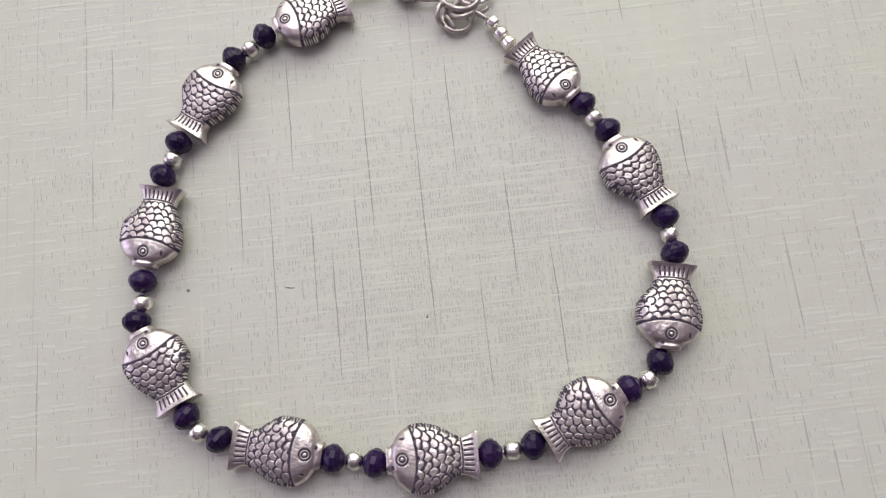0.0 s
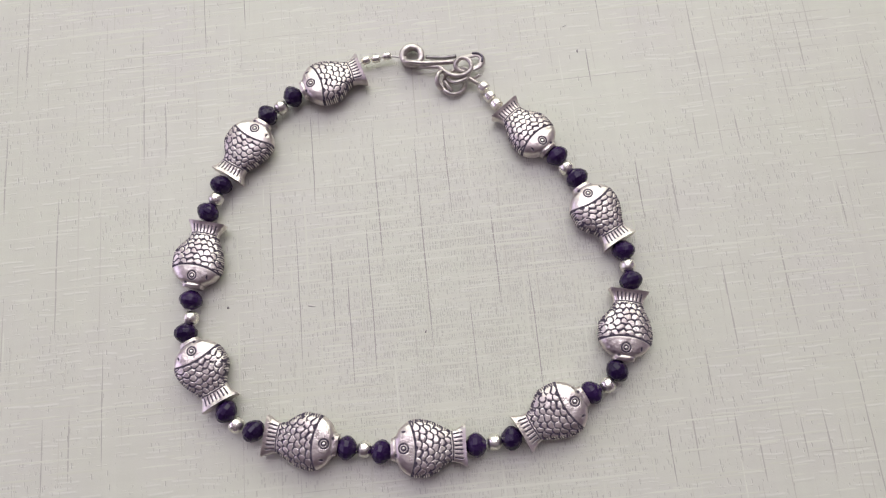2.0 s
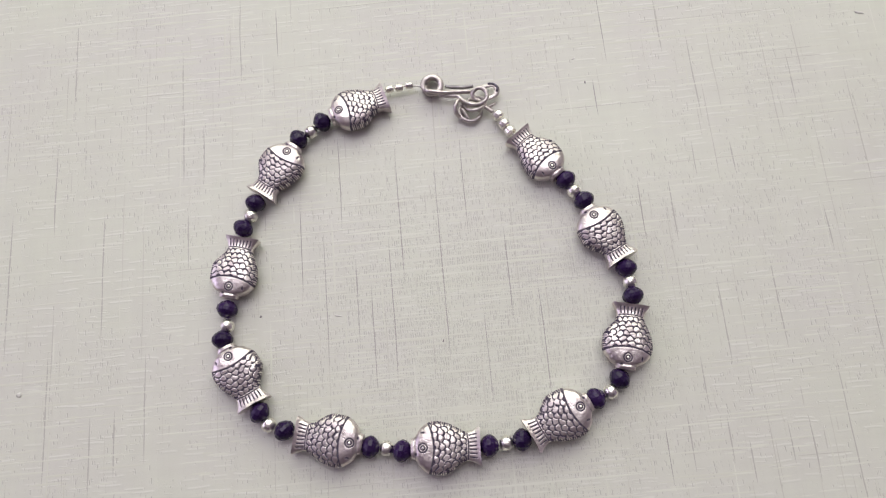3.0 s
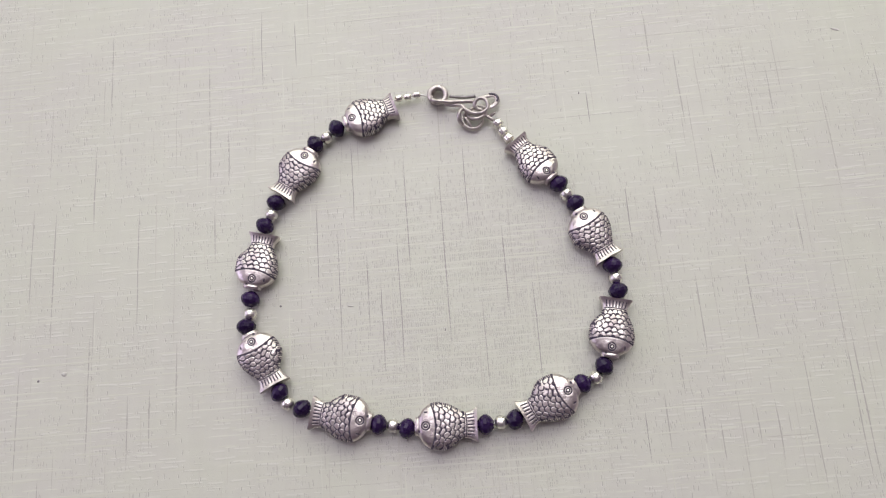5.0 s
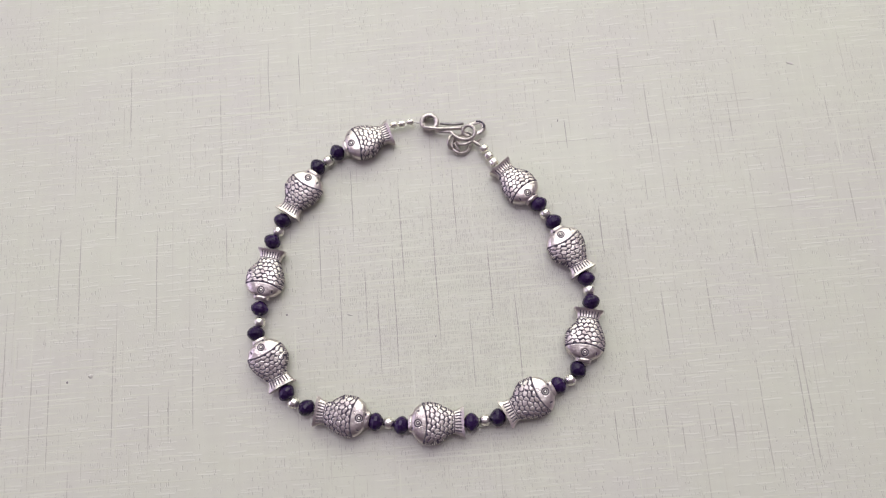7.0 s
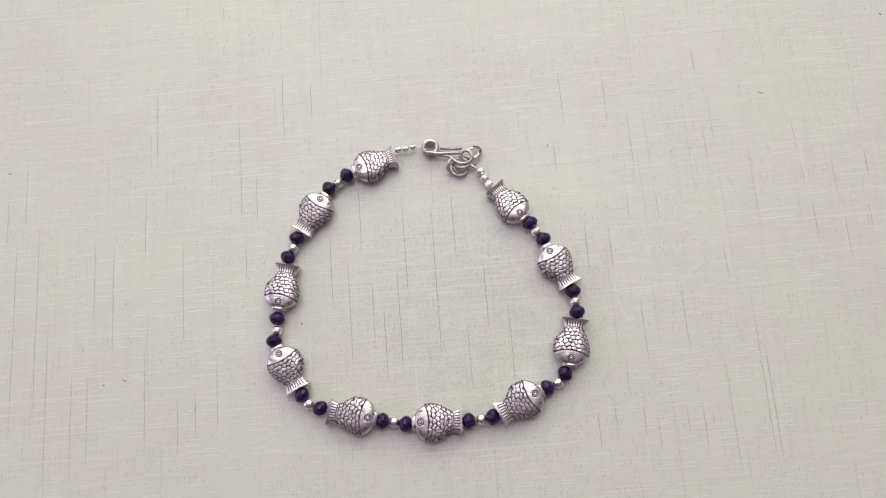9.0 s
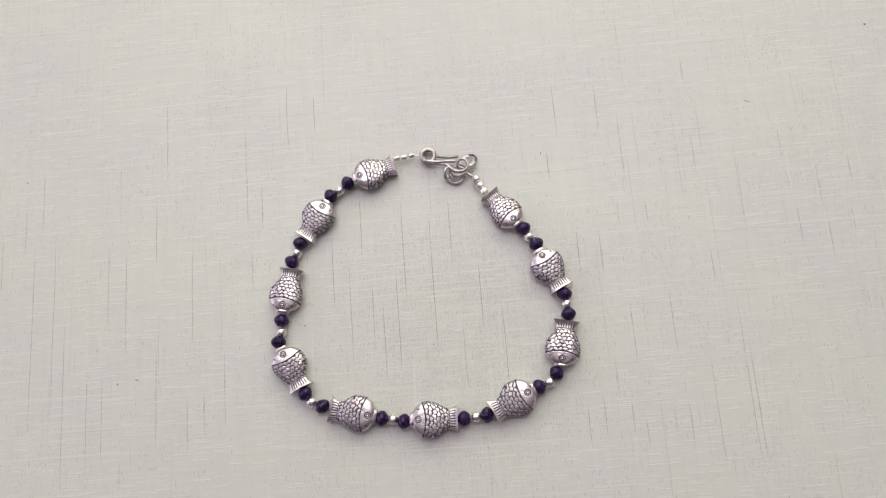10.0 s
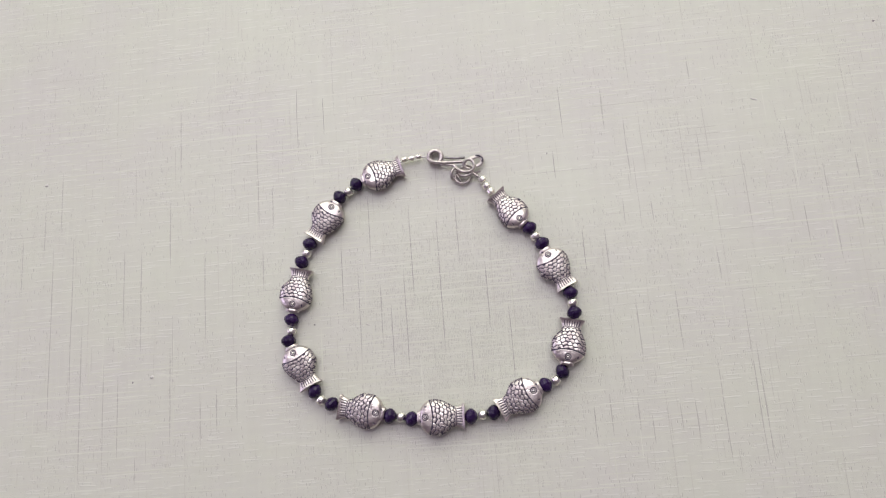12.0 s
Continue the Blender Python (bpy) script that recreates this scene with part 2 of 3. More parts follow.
setting("ceiling", [(-2.1, -1.7, Z1, 2.1, 0.35, Z1 + 0.1), (-2.1, 1.17, Z1, 2.1, FAR + 0.1, Z1 + 0.1),
                    (-2.1, 0.35, Z1, -1.09, 1.17, Z1 + 0.1), (0.65, 0.35, Z1, 2.1, 1.17, Z1 + 0.1)], WHITEWASH, "unseen added ceiling, pale mauve, with a skylight opening", "ceiling")
setting("unseen_wall_east", [(2.0, -1.6, Z0, 2.1, FAR, Z1)], PLASTER, "unseen added wall, plain mauve", "wall")
setting("unseen_wall_south", [(-2.1, -1.7, Z0, 2.1, -1.6, Z1)], DIM, "unseen dark wall added to dim the near side", "wall")
setting("unseen_wall_north", [(-2.1, FAR, Z0, -1.3, FAR + 0.1, Z1), (1.3, FAR, Z0, 2.1, FAR + 0.1, Z1), (-1.3, FAR, Z0, 1.3, FAR + 0.1, 0.35),
                       (-1.3, FAR, 1.7, 1.3, FAR + 0.1, Z1)], PLASTER, "unseen added wall, plain mauve, with a window opening", "wall")
setting("unseen_wall_west", [(-2.1, -1.6, Z0, -2.0, -0.65, Z1), (-2.1, 0.85, Z0, -2.0, FAR, Z1), (-2.1, -0.65, Z0, -2.0, 0.85, 0.15),
                      (-2.1, -0.65, 1.35, -2.0, 0.85, Z1)], PLASTER, "unseen added wall, plain mauve, with a window opening", "wall")
setting("unseen_window_1", [(-1.3, FAR + 0.03, 0.35, -1.25, FAR + 0.07, 1.7), (1.25, FAR + 0.03, 0.35, 1.3, FAR + 0.07, 1.7),
                     (-1.25, FAR + 0.03, 0.35, 1.25, FAR + 0.07, 0.4), (-1.25, FAR + 0.03, 1.65, 1.25, FAR + 0.07, 1.7),
                     (-0.025, FAR + 0.03, 0.4, 0.025, FAR + 0.07, 1.65)], FRAME, "unseen added window frame, painted white", "window")
setting("unseen_window_2", [(-2.07, -0.65, 0.15, -2.03, -0.6, 1.35), (-2.07, 0.8, 0.15, -2.03, 0.85, 1.35), (-2.07, -0.6, 0.15, -2.03, 0.8, 0.2),
                     (-2.07, -0.6, 1.3, -2.03, 0.8, 1.35)], FRAME, "unseen added window frame, painted white", "window")


# ---- table ----
def table():
    ob = tagged(new("table"), "off-white table with an embossed linen-grain laminate top", "table")
    ob.location = (0, 0.05, 0)
    bm = bmesh.new()
    box(bm, -0.6, -0.4, -0.025, 0.6, 0.4, 0)
    bmesh.ops.bevel(bm, geom=bm.edges[:], offset=0.003, segments=2, affect="EDGES")
    top = part("tabletop", mesh_of("tabletop", bm, LAMINATE), ob, label="off-white linen-embossed laminate top")
    for x in (-0.53, 0.53):
        for y in (-0.33, 0.33):
            bm = bmesh.new()
            box(bm, x - 0.025, y - 0.025, Z0, x + 0.025, y + 0.025, -0.025)
            part("leg", mesh_of("leg", bm, FRAME), ob)
    return top


TOP = table()


def thread_strip(u, v0, v1, across, rng, half, rise=0.02):
    """Points and faces of one long thread of the weave; u and v run along the weave, in millimetres."""
    n = max(4, int(abs(v1 - v0) / 2.5))
    turn, points, faces = Matrix.Rotation(LINEN, 2), [], []
    for k in range(n + 1):
        v = v0 + (v1 - v0) * k / n
        off = 0.15 * noise.noise((u * 0.9, v * 0.12, 3.0))
        w = half * min(1.0, 4 * min(k, n - k) / n + 0.15) * rng.uniform(0.6, 1.2)
        for s, z in ((-w, 0.006), (0, rise), (w, 0.006)):
            q = turn @ Vector((v, u + off - s) if across else (u + off + s, v))
            points.append((q.x * MM, q.y * MM - 0.05, z * MM))
    for k in range(n):
        for j in (3 * k, 3 * k + 1):
            faces.append((j, j + 1, j + 4, j + 3) if (v1 > v0) else (j, j + 3, j + 4, j + 1))
    return points, faces


def strips_mesh(name, strips, mat):
    points, faces = [], []
    for p, f in strips:
        faces += [tuple(i + len(points) for i in face) for face in f]
        points += p
    me = bpy.data.meshes.new(name)
    me.from_pydata(points, [], faces)
    me.materials.append(mat)
    me.shade_smooth()
    return me


def density(u, v):
    """How closely the weave is pressed at a spot: it comes and goes in patches."""
    patch = 0.75 + 0.9 * noise.noise((u / 38 + 2.2, v / 38, 7.0))
    return max(0.25, patch) + 0.8 * math.exp(-((u - 7) ** 2 + (v - 38) ** 2) / 24 ** 2)


def weave(rng, across, pitch, length, half, share, rise):
    """Lanes of broken threads over the whole top."""
    strips = []
    lanes = (-60, 205) if across else (-190, 205)
    span = (-190, 205) if across else (-60, 205)
    u = lanes[0]
    while u < lanes[1]:
        u += pitch * rng.uniform(0.5, 1.5)
        v = span[0] - rng.uniform(0, length)
        while v < span[1]:
            run = length * rng.uniform(0.4, 1.6)
            mid = v + run / 2
            if rng.random() < share * (density(mid, u) if across else density(u, mid)):
                strips.append(thread_strip(u + rng.uniform(-0.3, 0.3) * pitch, v, v + run * rng.uniform(0.6, 0.95), across, rng, half * rng.uniform(0.7, 1.3), rise))
            v += run
    return strips


# long creases that stand out, and slubs across them: lane, start and end along the weave, millimetres
CREASES_WEST = [(-132.8, 58, 76), (-125.7, 70, 88), (-122.6, 15, 73), (-120.3, 77, 98), (-116.0, 20, 77), (-112.4, -1, 50), (-105.1, 5, 35),
                (-100.5, 6, 32), (-99.1, 46, 70), (-94.9, -1, 7), (-93.6, 37, 69), (-84.3, 63, 84), (-84.2, 10, 38), (-80.9, 93, 116),
                (-74.9, 8, 24), (-73.2, 39, 68), (-69.9, 12, 25), (-63.7, 14, 36), (-56.1, 89, 105), (-55.8, 73, 90), (-54.8, 53, 66)]
CREASES_MIDDLE = [(-51.3, 73, 86), (-42.7, 97, 118), (-34.2, 101, 114), (-30.4, 45, 66), (-25.6, 30, 58), (-21.5, 59, 80), (-19.1, 33, 52),
                  (-16.1, 24, 46), (-11.8, 25, 56), (-9.1, 45, 77), (-0.9, 28, 72), (5.2, 56, 77), (6.8, 20, 39), (12.7, 36, 56),
                  (18.5, 19, 45), (36.1, 79, 88), (39.7, 1, 12), (39.7, 92, 110), (42.1, 49, 63), (44.3, 3, 15), (48.6, 49, 63),
                  (48.8, 14, 25)]
CREASES_EAST = [(51.8, 4, 13), (52.3, 93, 107), (54.9, 23, 41), (55.0, 63, 71), (55.3, 0, 8), (58.2, 76, 98), (63.1, 63, 70),
                (63.3, 3, 11), (66.4, 25, 44), (67.5, -1, 12), (75.2, -7, 22), (79.1, 77, 90), (79.4, 106, 114), (79.7, 44, 54),
                (84.8, -7, 40), (86.3, -7, 26), (104.4, 79, 88), (106.0, 52, 65), (113.4, 63, 76), (114.0, 47, 59), (121.2, 55, 63),
                (122.9, 70, 78)]
SLUBS = [(6.7, 41, 58), (12.4, 46, 63), (18.3, -24, 14), (19.4, -20, 10), (21.0, 62, 73), (23.0, -68, -50), (24.3, -100, -70), (26.4, -11, 8),
         (26.7, -36, -11), (32.4, -101, -72), (34.0, -14, 18), (37.1, 63, 72), (37.5, -73, -50), (42.6, -12, 19), (45.0, -28, -10), (48.9, 13, 24),
         (50.5, -33, 18), (55.5, -22, -2), (58.2, -20, 4), (62.3, 87, 94), (63.9, -31, -8), (71.9, -70, -50), (97.3, -60, -34)]
rng = random.Random(4)
for u, v0, v1 in CREASES_WEST + CREASES_MIDDLE + CREASES_EAST:
    sharp = abs(u + 4) < 48
    part("crease_or_shade", strips_mesh("crease_or_shade", [thread_strip(u, v0, v1, False, rng, 0.1 if sharp else 0.13, 0.02 if sharp else 0.01)],
                               CREASE if sharp else FAINT_CREASE), TOP)
for u, v0, v1 in SLUBS:
    v = v0
    while v < v1:
        run = min(rng.uniform(3, 12), v1 - v + 1)
        lane = u + rng.uniform(-0.12, 0.12)
        part("slub", strips_mesh("slub", [thread_strip(lane, v, v + run, True, rng, rng.uniform(0.14, 0.24), 0.02)], RIDGES), TOP)
        # Shade on the slub's near side, laid as a thin darker strip.
        if rng.random() < 0.7:
            part("crease_or_shade", strips_mesh("crease_or_shade", [thread_strip(lane - 0.28, v + 0.2 * run, v + run, True, rng, 0.06, 0.012)], GROOVE_SHADE), TOP)
        v += run * rng.uniform(0.9, 1.3)

grooves = weave(rng, False, 5.5, 30, 0.09, 0.4, 0.012) + weave(rng, False, 2.2, 7, 0.07, 0.3, 0.012) + weave(rng, True, 3.0, 26, 0.07, 0.3, 0.012)
tagged(part("linen_weave", strips_mesh("linen_weave", grooves, GROOVE_SHADE), TOP), kind="stuff")
ridges = (weave(rng, True, 6.0, 55, 0.2, 0.5, 0.022) + weave(rng, True, 1.25, 13, 0.19, 0.42, 0.014) + weave(rng, True, 0.9, 5, 0.14, 0.3, 0.01)
          + weave(rng, False, 3.5, 16, 0.14, 0.3, 0.014))
tagged(part("embossed_weave", strips_mesh("embossed_weave", ridges, RIDGES), TOP), kind="stuff")


# ---- anklet ----
LENGTH = 13.0


def profile(keys, s):
    """Smooth interpolation through (position, value) keys."""
    xs, ys = np.array(keys, float).T
    slope = np.gradient(ys, xs)
    k = np.clip(np.searchsorted(xs, s) - 1, 0, len(xs) - 2)
    h = xs[k + 1] - xs[k]
    t = (s - xs[k]) / h
    return ((2 * t ** 3 - 3 * t ** 2 + 1) * ys[k] + (t ** 3 - 2 * t ** 2 + t) * h * slope[k]
            + (3 * t ** 2 - 2 * t ** 3) * ys[k + 1] + (t ** 3 - t ** 2) * h * slope[k + 1])


WIDTH = [(0, 3.68), (0.03, 3.55), (0.07, 3.22), (0.12, 2.9), (0.195, 2.74), (0.28, 3.25), (0.4, 4.15), (0.52, 4.75), (0.63, 4.98), (0.73, 4.85),
         (0.82, 4.2), (0.89, 3.3), (0.935, 2.3), (0.965, 2.0), (1.0, 1.92)]
DEPTH = [(0, 1.85), (0.04, 1.62), (0.1, 1.45), (0.18, 1.5), (0.35, 1.9), (0.55, 2.15), (0.72, 2.2), (0.84, 2.05), (0.9, 1.85), (0.935, 1.62), (0.96, 1.7), (1.0, 1.5)]


def engraving(x, y, w):
    """How deep the design is cut at x, y (millimetres from the middle, head at +x), 0 to 1, and the swell of the scales."""
    def line(d, half):
        return np.clip(1.35 - np.abs(d) / half, 0, 1)

    # hand-cut unevenness
    wx = 0.13 * np.sin(1.9 * y + 1.3 * x) + 0.08 * np.sin(3.7 * x - 2.3 * y + 1.0)
    wy = 0.14 * np.sin(2.3 * x + 0.7 * y + 0.5) + 0.08 * np.sin(4.1 * y + 2.9 * x)
    cut = np.zeros_like(x)
    gill = 2.2 + 1.15 * (y / 5) ** 2
    cut = np.maximum(cut, line(x - gill, 0.18))
    # scales: rows of discs, each row lying over the next one towards the tail
    pitch, step, r = 1.42, 1.0, 0.81
    q = x + wx - 1.0 * (y / 5) ** 2
    swell = np.zeros_like(x)
    inside = (x < gill - 0.05) & (x > -3.95)

    def row(k):
        xk = 2.35 - step * (k - 0.5)
        shift = 0.5 * (k % 2) + 0.06 * math.sin(k * 2.1)
        squeeze = 1.0 - 0.05 * max(0, k - 2)
        yy = (y + wy) / squeeze
        near = (np.round(yy / pitch - shift) + shift) * pitch
        return xk, np.hypot((q - xk) * 1.0, (yy - near))

    for k in range(0, 8):
        xk, d = row(k)
        xn, dn = row(k - 1)
        over = (dn < r) | (q > xn)
        own = inside & ~over & (q < xk + 0.35)
        cut = np.where(own, np.maximum(cut, line(d - r, 0.158 + 0.035 * np.sin(3.1 * x + 2.2 * y))), cut)
        swell = np.where(own & (d < r), np.maximum(swell, 1 - (d / r) ** 2), swell)
    # a curled fin near the belly edge
    fin = np.hypot((x + 1.1) / 1.75, (y - 3.25) / 0.95)
    cut = np.where(fin < 1, 0, cut)
    swell = np.where(fin < 1, 0.3, swell)
    for fx, fy in ((-0.3, 3.3), (-1.75, 3.1)):
        d = np.hypot(x - fx, y - fy)
        cut = np.maximum(cut, line(d - 0.62, 0.14) * ((x < fx + 0.3) | (y < fy)))
    # tail: a curved root line and rays that fan out
    root = -4.02 - 0.25 * np.cos(y / 2.7 * 1.5)
    cut = np.maximum(cut, line(x - root, 0.12) * (np.abs(y) < w * 0.92))
    fan = y / (1 + 0.085 * (-4.2 - x))
    ray = np.abs((fan / 0.66 + 0.5) % 1 - 0.5) * 0.66
    cut = np.maximum(cut, line(ray, 0.13) * (x < root - 0.2) * (x > -5.95 + 0.12 * np.cos(fan * 9)) * (np.abs(fan) < 2.5))
    # eye
    d = np.hypot(x - 4.3, y)
    cut = np.maximum(cut, line(d - 0.82, 0.15))
    cut = np.maximum(cut, line(d - 0.38, 0.13))
    # mouth mark, beside the eye
    d = np.hypot((x - 4.25) * 0.45, y + 2.85 + 0.25 * (x - 4.25) ** 2)
    cut = np.maximum(cut, np.clip(1.5 - d / 0.16, 0, 1))
    d = np.hypot(x - 5.7, (y - 1.1) * 0.7)
    cut = np.maximum(cut, np.clip(1.4 - d / 0.24, 0, 1) * 0.8)
    # collar round the mouth
    cut = np.maximum(cut, line(x - 5.75 + 0.12 * np.cos(y), 0.13) * 0.25)
    # short notches along the rim of the body
    notch = np.abs((x / 0.42 + 0.5) % 1 - 0.5) * 0.42
    cut = np.maximum(cut, line(notch, 0.085) * (np.abs(y) > w - 0.55) * (x < gill) * (x > -3.6) * 0.9)
    return cut, swell


def fish_mesh():
    """A cast hollow bead: both faces carry the same relief, the rim is a narrow wall."""
    ns, nv = 168, 128
    s = np.linspace(0, 1, ns)[:, None] * np.ones((1, nv))
    v = np.sin(np.linspace(-1, 1, nv) * math.pi / 2 * 0.93) / math.sin(math.pi / 2 * 0.93)
    v = np.ones((ns, 1)) * v[None, :]
    w, depth = profile(WIDTH, s), profile(DEPTH, s)
    # the fin swells one flank and leaves a hollow behind it
    w = w + np.where(v > 0, 0.34 * np.exp(-((s - 0.49) / 0.1) ** 2) - 0.22 * np.exp(-((s - 0.27) / 0.06) ** 2), 0)
    x, y = (s - 0.5) * LENGTH, v * w
    x = x - 0.12 * np.clip(1 - s / 0.12, 0, 1) * (v ** 2 - 0.4) + 0.1 * np.clip((s - 0.9) / 0.1, 0, 1) * (1 - v ** 2)
    rim = 0.6 + 0.45 * np.clip(1 - s / 0.12, 0, 1)
    z = rim + (depth - rim) * np.clip(1 - np.abs(v) ** 3.0, 0, 1) ** 0.6
    cut, swell = engraving(x, y, w)
    z = z - 0.085 * cut + 0.02 * swell
    count = ns * nv
    verts = np.concatenate([np.stack([x, y, z], -1).reshape(-1, 3), np.stack([x, y, -z], -1).reshape(-1, 3)]) * MM
    k = (np.arange(ns - 1)[:, None] * nv + np.arange(nv - 1)[None, :]).ravel()
    top = np.stack([k, k + nv, k + nv + 1, k + 1], 1)
    under = top[:, ::-1] + count
    e0, e1 = np.arange(ns - 1) * nv, np.arange(ns - 1) * nv + nv - 1
    side0 = np.stack([e0, e0 + count, e0 + nv + count, e0 + nv], 1)
    side1 = np.stack([e1, e1 + nv, e1 + nv + count, e1 + count], 1)
    f0, f1 = np.arange(nv - 1), (ns - 1) * nv + np.arange(nv - 1)
    end0 = np.stack([f0, f0 + 1, f0 + 1 + count, f0 + count], 1)
    end1 = np.stack([f1, f1 + count, f1 + 1 + count, f1 + 1], 1)
    me = bpy.data.meshes.new("fish_bead")
    me.from_pydata(verts.tolist(), [], np.concatenate([top, under, side0, side1, end0, end1]).tolist())
    tone = me.attributes.new("patina", "FLOAT", "POINT")
    tone.data.foreach_set("value", np.concatenate([np.clip(1.6 * cut, 0, 1).ravel()] * 2).astype(np.float32))
    me.materials.append(SILVER)
    me.shade_smooth()
    me.set_sharp_from_angle(angle=radians(55))
    return me


def facet_bead_mesh():
    """A cut rondelle: three staggered bands of facets round a narrow bore."""
    bm = bmesh.new()
    sides, rings = 12, []
    for z, r, half in ((-1.8, 0.78, 0), (-1.1, 1.72, 0.5), (-0.36, 2.2, 0), (0.36, 2.2, 0), (1.1, 1.72, 0.5), (1.8, 0.78, 0)):
        rings.append([bm.verts.new((z * MM, r * MM * math.cos(a), r * MM * math.sin(a)))
                      for a in (2 * math.pi * (j + half) / sides for j in range(sides))])
    bmesh.ops.convex_hull(bm, input=bm.verts[:])
    bmesh.ops.dissolve_limit(bm, angle_limit=radians(1), verts=bm.verts[:], edges=bm.edges[:])
    bmesh.ops.recalc_face_normals(bm, faces=bm.faces)
    bmesh.ops.bevel(bm, geom=bm.edges[:], offset=0.04 * MM, segments=1, affect="EDGES")
    return mesh_of("black_bead", bm, GLASS)


def round_bead_mesh(radius, half, power=2.4, name="silver_bead"):
    """A squat metal bead with flat bored ends."""
    bm = bmesh.new()
    sides, rings = 20, []
    for k in range(11):
        z = -half + 2 * half * k / 10
        r = radius * max(0.45, (1 - abs(z / half) ** power * 0.8) ** 0.5)
        rings.append([bm.verts.new((z * MM, r * MM * math.cos(a), r * MM * math.sin(a))) for a in (2 * math.pi * j / sides for j in range(sides))])
    for a, b in zip(rings, rings[1:]):
        for j in range(sides):
            bm.faces.new((a[j], a[(j + 1) % sides], b[(j + 1) % sides], b[j]))
    bm.faces.new(rings[0][::-1]), bm.faces.new(rings[-1])
    bmesh.ops.recalc_face_normals(bm, faces=bm.faces)
    return mesh_of(name, bm, PLATE, True)


def eye_mesh():
    """The raised pupil of a fish."""
    bm = bmesh.new()
    bmesh.ops.create_uvsphere(bm, u_segments=14, v_segments=8, radius=1, matrix=Matrix.Diagonal((0.27 * MM, 0.27 * MM, 0.09 * MM, 1)))
    return mesh_of("eye", bm, PLATE, True)


# middle of each fish, heading of its head in degrees, and which face lies up
FISH = [(13.16, 72.27, -46.39, 0), (26.87, 54.89, 122.84, 0), (30.93, 33.62, -96.74, 1), (17.32, 17.39, 31.98, 0), (-4.7, 11.34, -175.69, 0),
        (-27.62, 12.16, -6.06, 0), (-46.41, 23.99, 121.6, 1), (-49.49, 46.24, -98.18, 1), (-42.53, 68.1, 60.85, 0), (-26.02, 83.12, -156.94, 0)]
# cast beads differ a little in length and breadth
LONG = [0.985, 0.995, 1.0, 1.02, 1.025, 1.025, 1.005, 0.995, 0.99, 0.99]
SLIM = [0.89, 0.95, 0.98, 1.0, 1.01, 1.0, 0.97, 0.97, 0.96, 0.93]
# between two fish: black, silver, black
GAPS = [(19.06, 66.9, 20.77, 64.42, 22.85, 62.31), (31.09, 47.89, 31.74, 44.99, 32.26, 42.1), (29.07, 25.34, 27.27, 22.82, 24.33, 21.4),
        (9.98, 13.19, 6.94, 12.49, 3.68, 11.9), (-13.22, 10.43, -16.31, 10.82, -19.49, 11.01), (-36.59, 13.64, -39.84, 14.64, -41.88, 16.99),
        (-50.89, 31.28, -50.24, 34.17, -50.55, 37.58), (-48.95, 55.04, -47.64, 57.78, -46.88, 60.69), (-38.73, 75.55, -36.12, 77.33, -33.86, 79.65)]
RIGHT_END = [(7.25, 78.07), (5.96, 79.73), (4.66, 81.76)]
LEFT_END = [(-19.4, 87.89), (-17.31, 88.22), (-15.1, 88.82)]


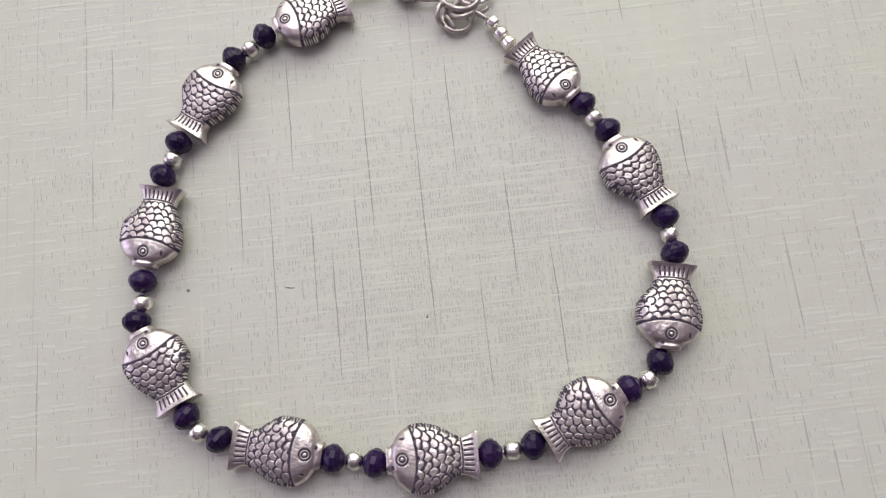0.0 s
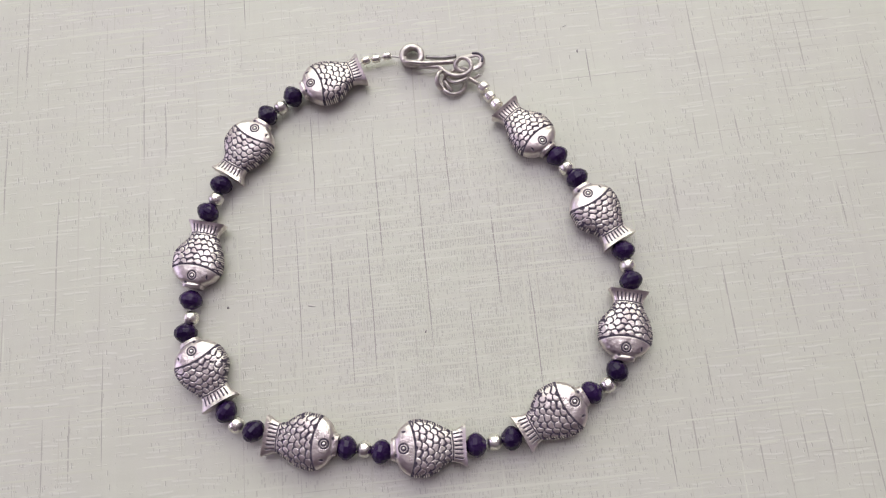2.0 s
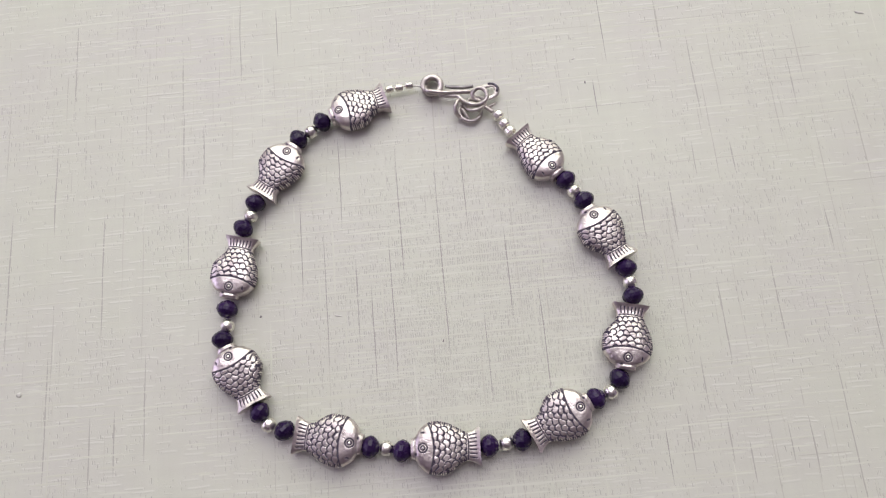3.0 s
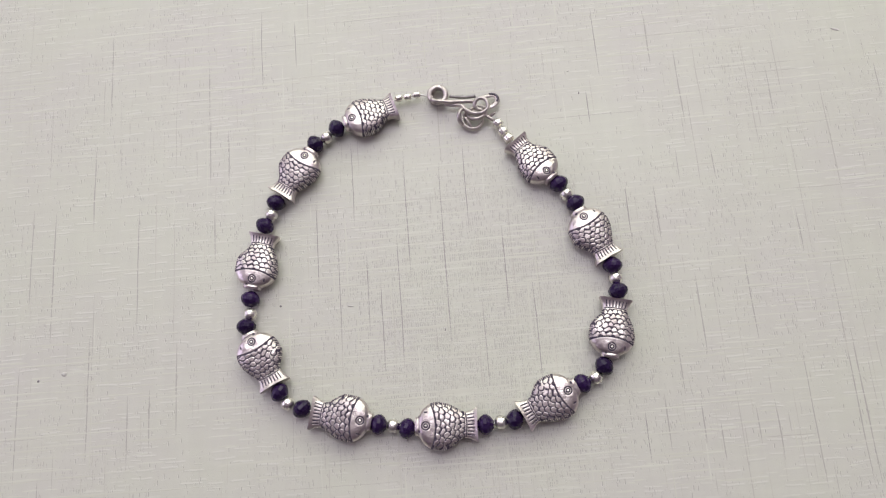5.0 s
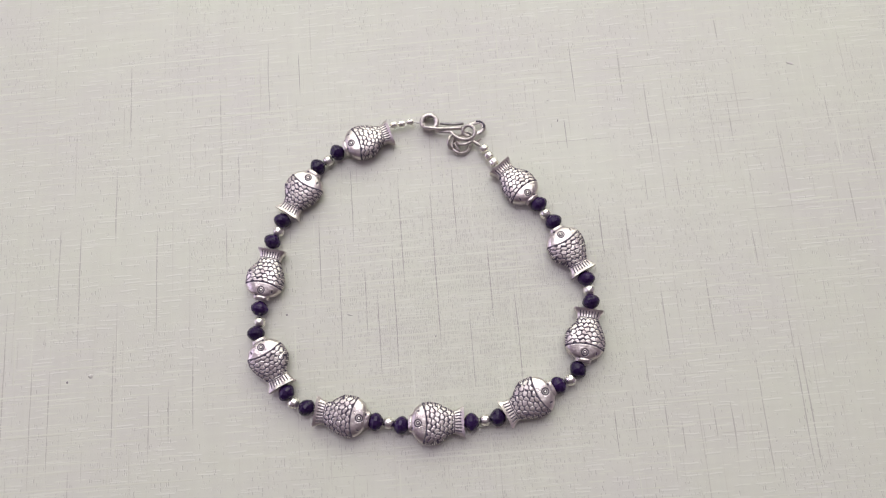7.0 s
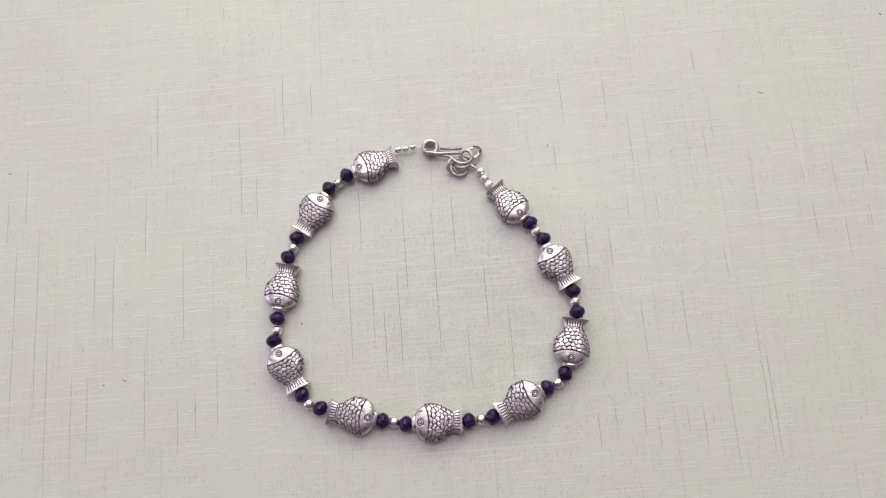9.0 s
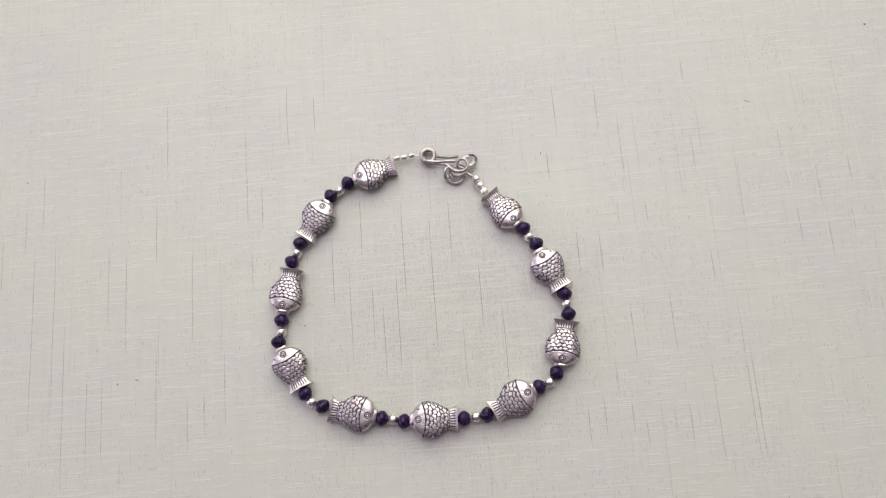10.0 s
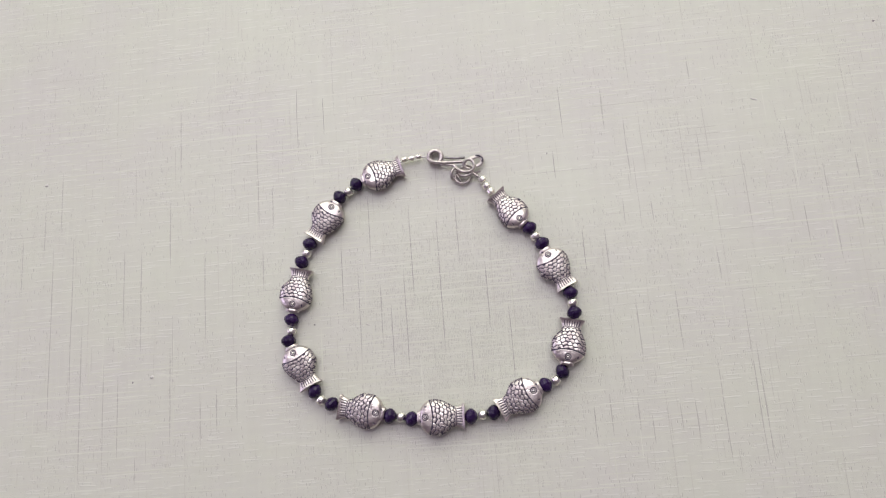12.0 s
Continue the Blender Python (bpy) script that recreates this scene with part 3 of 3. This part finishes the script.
def anklet():
    ob = tagged(new("beaded_anklet"), "anklet of silver fish beads and black glass beads on table", "anklet")
    fish, black, silver, chip = fish_mesh(), facet_bead_mesh(), round_bead_mesh(1.48, 1.28), round_bead_mesh(0.82, 0.8, 5.0, "small_silver_bead")
    eye = eye_mesh()
    rng = random.Random(9)
    string = []
    for k, (x, y, head, flip) in enumerate(FISH):
        bead = part("fish_bead", fish, ob, pose(x * MM, y * MM, 2.42 * MM, 180 * flip + rng.uniform(-3, 3), rng.uniform(-1.5, 1.5), head) @ Matrix.Diagonal((LONG[k], SLIM[k], 1, 1)),
             "antique silver fish bead with engraved scales")
        part("eye", eye, bead, pose(4.3 * MM, 0, (-2.06 if flip else 2.06) * MM))
        string.append((x, y, 2.3))
        if k < len(GAPS):
            g = GAPS[k]
            run = math.degrees(math.atan2(g[5] - g[1], g[4] - g[0]))
            for j in range(3):
                x, y = g[2 * j: 2 * j + 2]
                turn = pose(x * MM, y * MM, (2.22, 2.1, 2.22)[j] * MM, rng.uniform(0, 360), rng.uniform(-6, 6), run + rng.uniform(-9, 9))
                part(("black_bead", "silver_bead", "black_bead")[j], (black, silver, black)[j], ob, turn,
                     ("faceted black glass bead", "small shiny silver bead", "faceted black glass bead")[j])
                string.append((x, y, 2.1))
    for run in (RIGHT_END, LEFT_END):
        way = math.degrees(math.atan2(run[2][1] - run[0][1], run[2][0] - run[0][0]))
        grow = 1.5 if run is RIGHT_END else 1.0
        for x, y in run:
            m = pose(x * MM, y * MM, 1.9 * MM, rng.uniform(0, 90), rng.uniform(-8, 8), way + rng.uniform(-8, 8))
            part("small_silver_bead", chip, ob, m @ Matrix.Diagonal((0.95 + 0.2 * grow, grow, grow, 1)), "tiny shiny silver bead")
    string = [(3.77, 82.82, 1.7), *[(x, y, 1.9) for x, y in RIGHT_END[::-1]], *string, *[(x, y, 1.9) for x, y in LEFT_END], (-12.06, 88.56, 1.8)]
    part("thread", tube(string, 0.22, 3, 6, mat=THREAD, name="thread"), ob, label="pale nylon thread")

    # clasp: a double eye, a bent hook and loose jump rings
    def wire(name, points, r, label="", **more):
        part(name, tube(points, r, mat=more.pop("mat", WIRE), name=name, **more), ob, label=label)

    wire("end_ring", loop_points((-9.98, 88.81, 2.3), 1.95, 6, 4), 0.62, "thick silver ring", closed=True, flat=0.6)
    wire("end_ring", loop_points((-9.96, 89.19, 0.9), 1.9, 3, -4), 0.6, "thick silver ring", closed=True)
    wire("clasp_hook", [(-11.32, 88.26, 2.2), (-11.00, 87.08, 2.9), (-9.70, 86.76, 3.1), (-7.71, 86.65, 2.9), (-4.53, 86.90, 2.6), (-1.26, 87.13, 2.5)], 0.47,
         "bent silver wire hook")
    wire("clasp_hook", [(-8.24, 86.47, 1.9), (-5.72, 86.14, 2.2), (-4.27, 85.99, 2.4), (-3.10, 84.88, 2.6), (-1.29, 83.90, 2.9), (0.69, 83.84, 3.2), (2.02, 84.78, 3.5),
                        (2.08, 86.21, 3.6), (1.12, 87.33, 3.6), (-0.22, 87.36, 3.4), (-1.00, 86.25, 3.1), (-0.52, 85.23, 2.7), (0.84, 84.86, 2.4)],
         0.47, "bent silver wire hook")
    wire("clasp_wire", [(-7.10, 88.81, 1.5), (-5.20, 88.58, 1.6), (-3.18, 88.53, 1.7), (-0.89, 88.79, 1.8)], 0.42, "silver wire with shadow in its colour", mat=SHADED_WIRE)
    wire("hook_end", [(0.44, 88.30, 1.8), (2.24, 88.96, 1.8), (3.60, 89.10, 1.8), (4.36, 88.16, 1.8), (3.97, 86.85, 1.8), (2.74, 86.10, 1.7), (1.62, 86.02, 1.6)], 0.62, flat=0.4)
    wire("hook_tip", [(2.31, 89.30, 2.0), (3.59, 89.16, 2.1), (4.43, 88.40, 2.1), (4.32, 87.36, 2.0)], 0.27, "blackened wire tip", mat=OXIDE)
    for c, r, rx, ry in (((-1.46, 82.99, 0.9), 2.35, -7, 5), ((-0.36, 84.51, 1.8), 2.15, -24, -14), ((-3.68, 83.38, 1.9), 1.75, 12, 58)):
        wire("jump_ring", loop_points(c, r, rx, ry), 0.46, "loose silver jump ring", closed=True)
    wire("link_wire", [(1.01, 84.12, 2.4), (2.29, 83.27, 2.2), (3.56, 82.55, 1.9)], 0.4)
    wire("link_wire", [(2.05, 83.43, 1.5), (2.99, 83.89, 1.9), (3.94, 84.40, 2.2)], 0.34)
    wire("link_wire", [(-3.20, 83.18, 2.0), (-2.46, 82.04, 2.0), (-1.73, 81.03, 1.6)], 0.34)
    return ob


anklet()


# ---- specks ----
def speck(x, y, w, h, turn, seed, pale):
    bm = bmesh.new()
    bmesh.ops.create_icosphere(bm, subdivisions=2, radius=1)
    for v in bm.verts:
        v.co *= 1 + 0.5 * noise.noise(v.co * 1.7 + Vector((seed, 0, 0)))
        v.co = Vector((v.co.x * w * MM, v.co.y * h * MM, max(v.co.z, -0.3) * 0.1 * MM + 0.03 * MM))
    ob = new("lint_speck", mesh_of("lint_speck", bm, SMUDGE if pale else LINT, True))
    ob.matrix_basis = pose(x * MM, y * MM, 0, 0, 0, turn)
    tagged(ob, "faint grey lint speck lying on the table" if pale else "tiny dark lint speck lying on the table", "speck", "specks on the table")


for k, (x, y, w, h, turn) in enumerate([(-44.0, 36.6, 0.3, 0.25, 20), (-27.9, 37.1, 0.75, 0.17, -8), (85.2, 108.4, 0.9, 0.3, -10), (121.0, 133.7, 0.4, 0.3, 0),
                                        (23.9, 90.8, 0.16, 0.38, 5), (21.4, 96.6, 0.45, 0.14, 30), (-92.7, 19.2, 0.6, 0.55, 0), (-135.9, 78.7, 0.6, 0.45, 0),
                                        (-98.5, 17.5, 0.3, 0.3, 0), (-5.9, 32.5, 0.12, 0.35, -15)]):
    speck(x, y, w, h, turn, k * 3.7, k in {1, 2, 5, 6, 7})
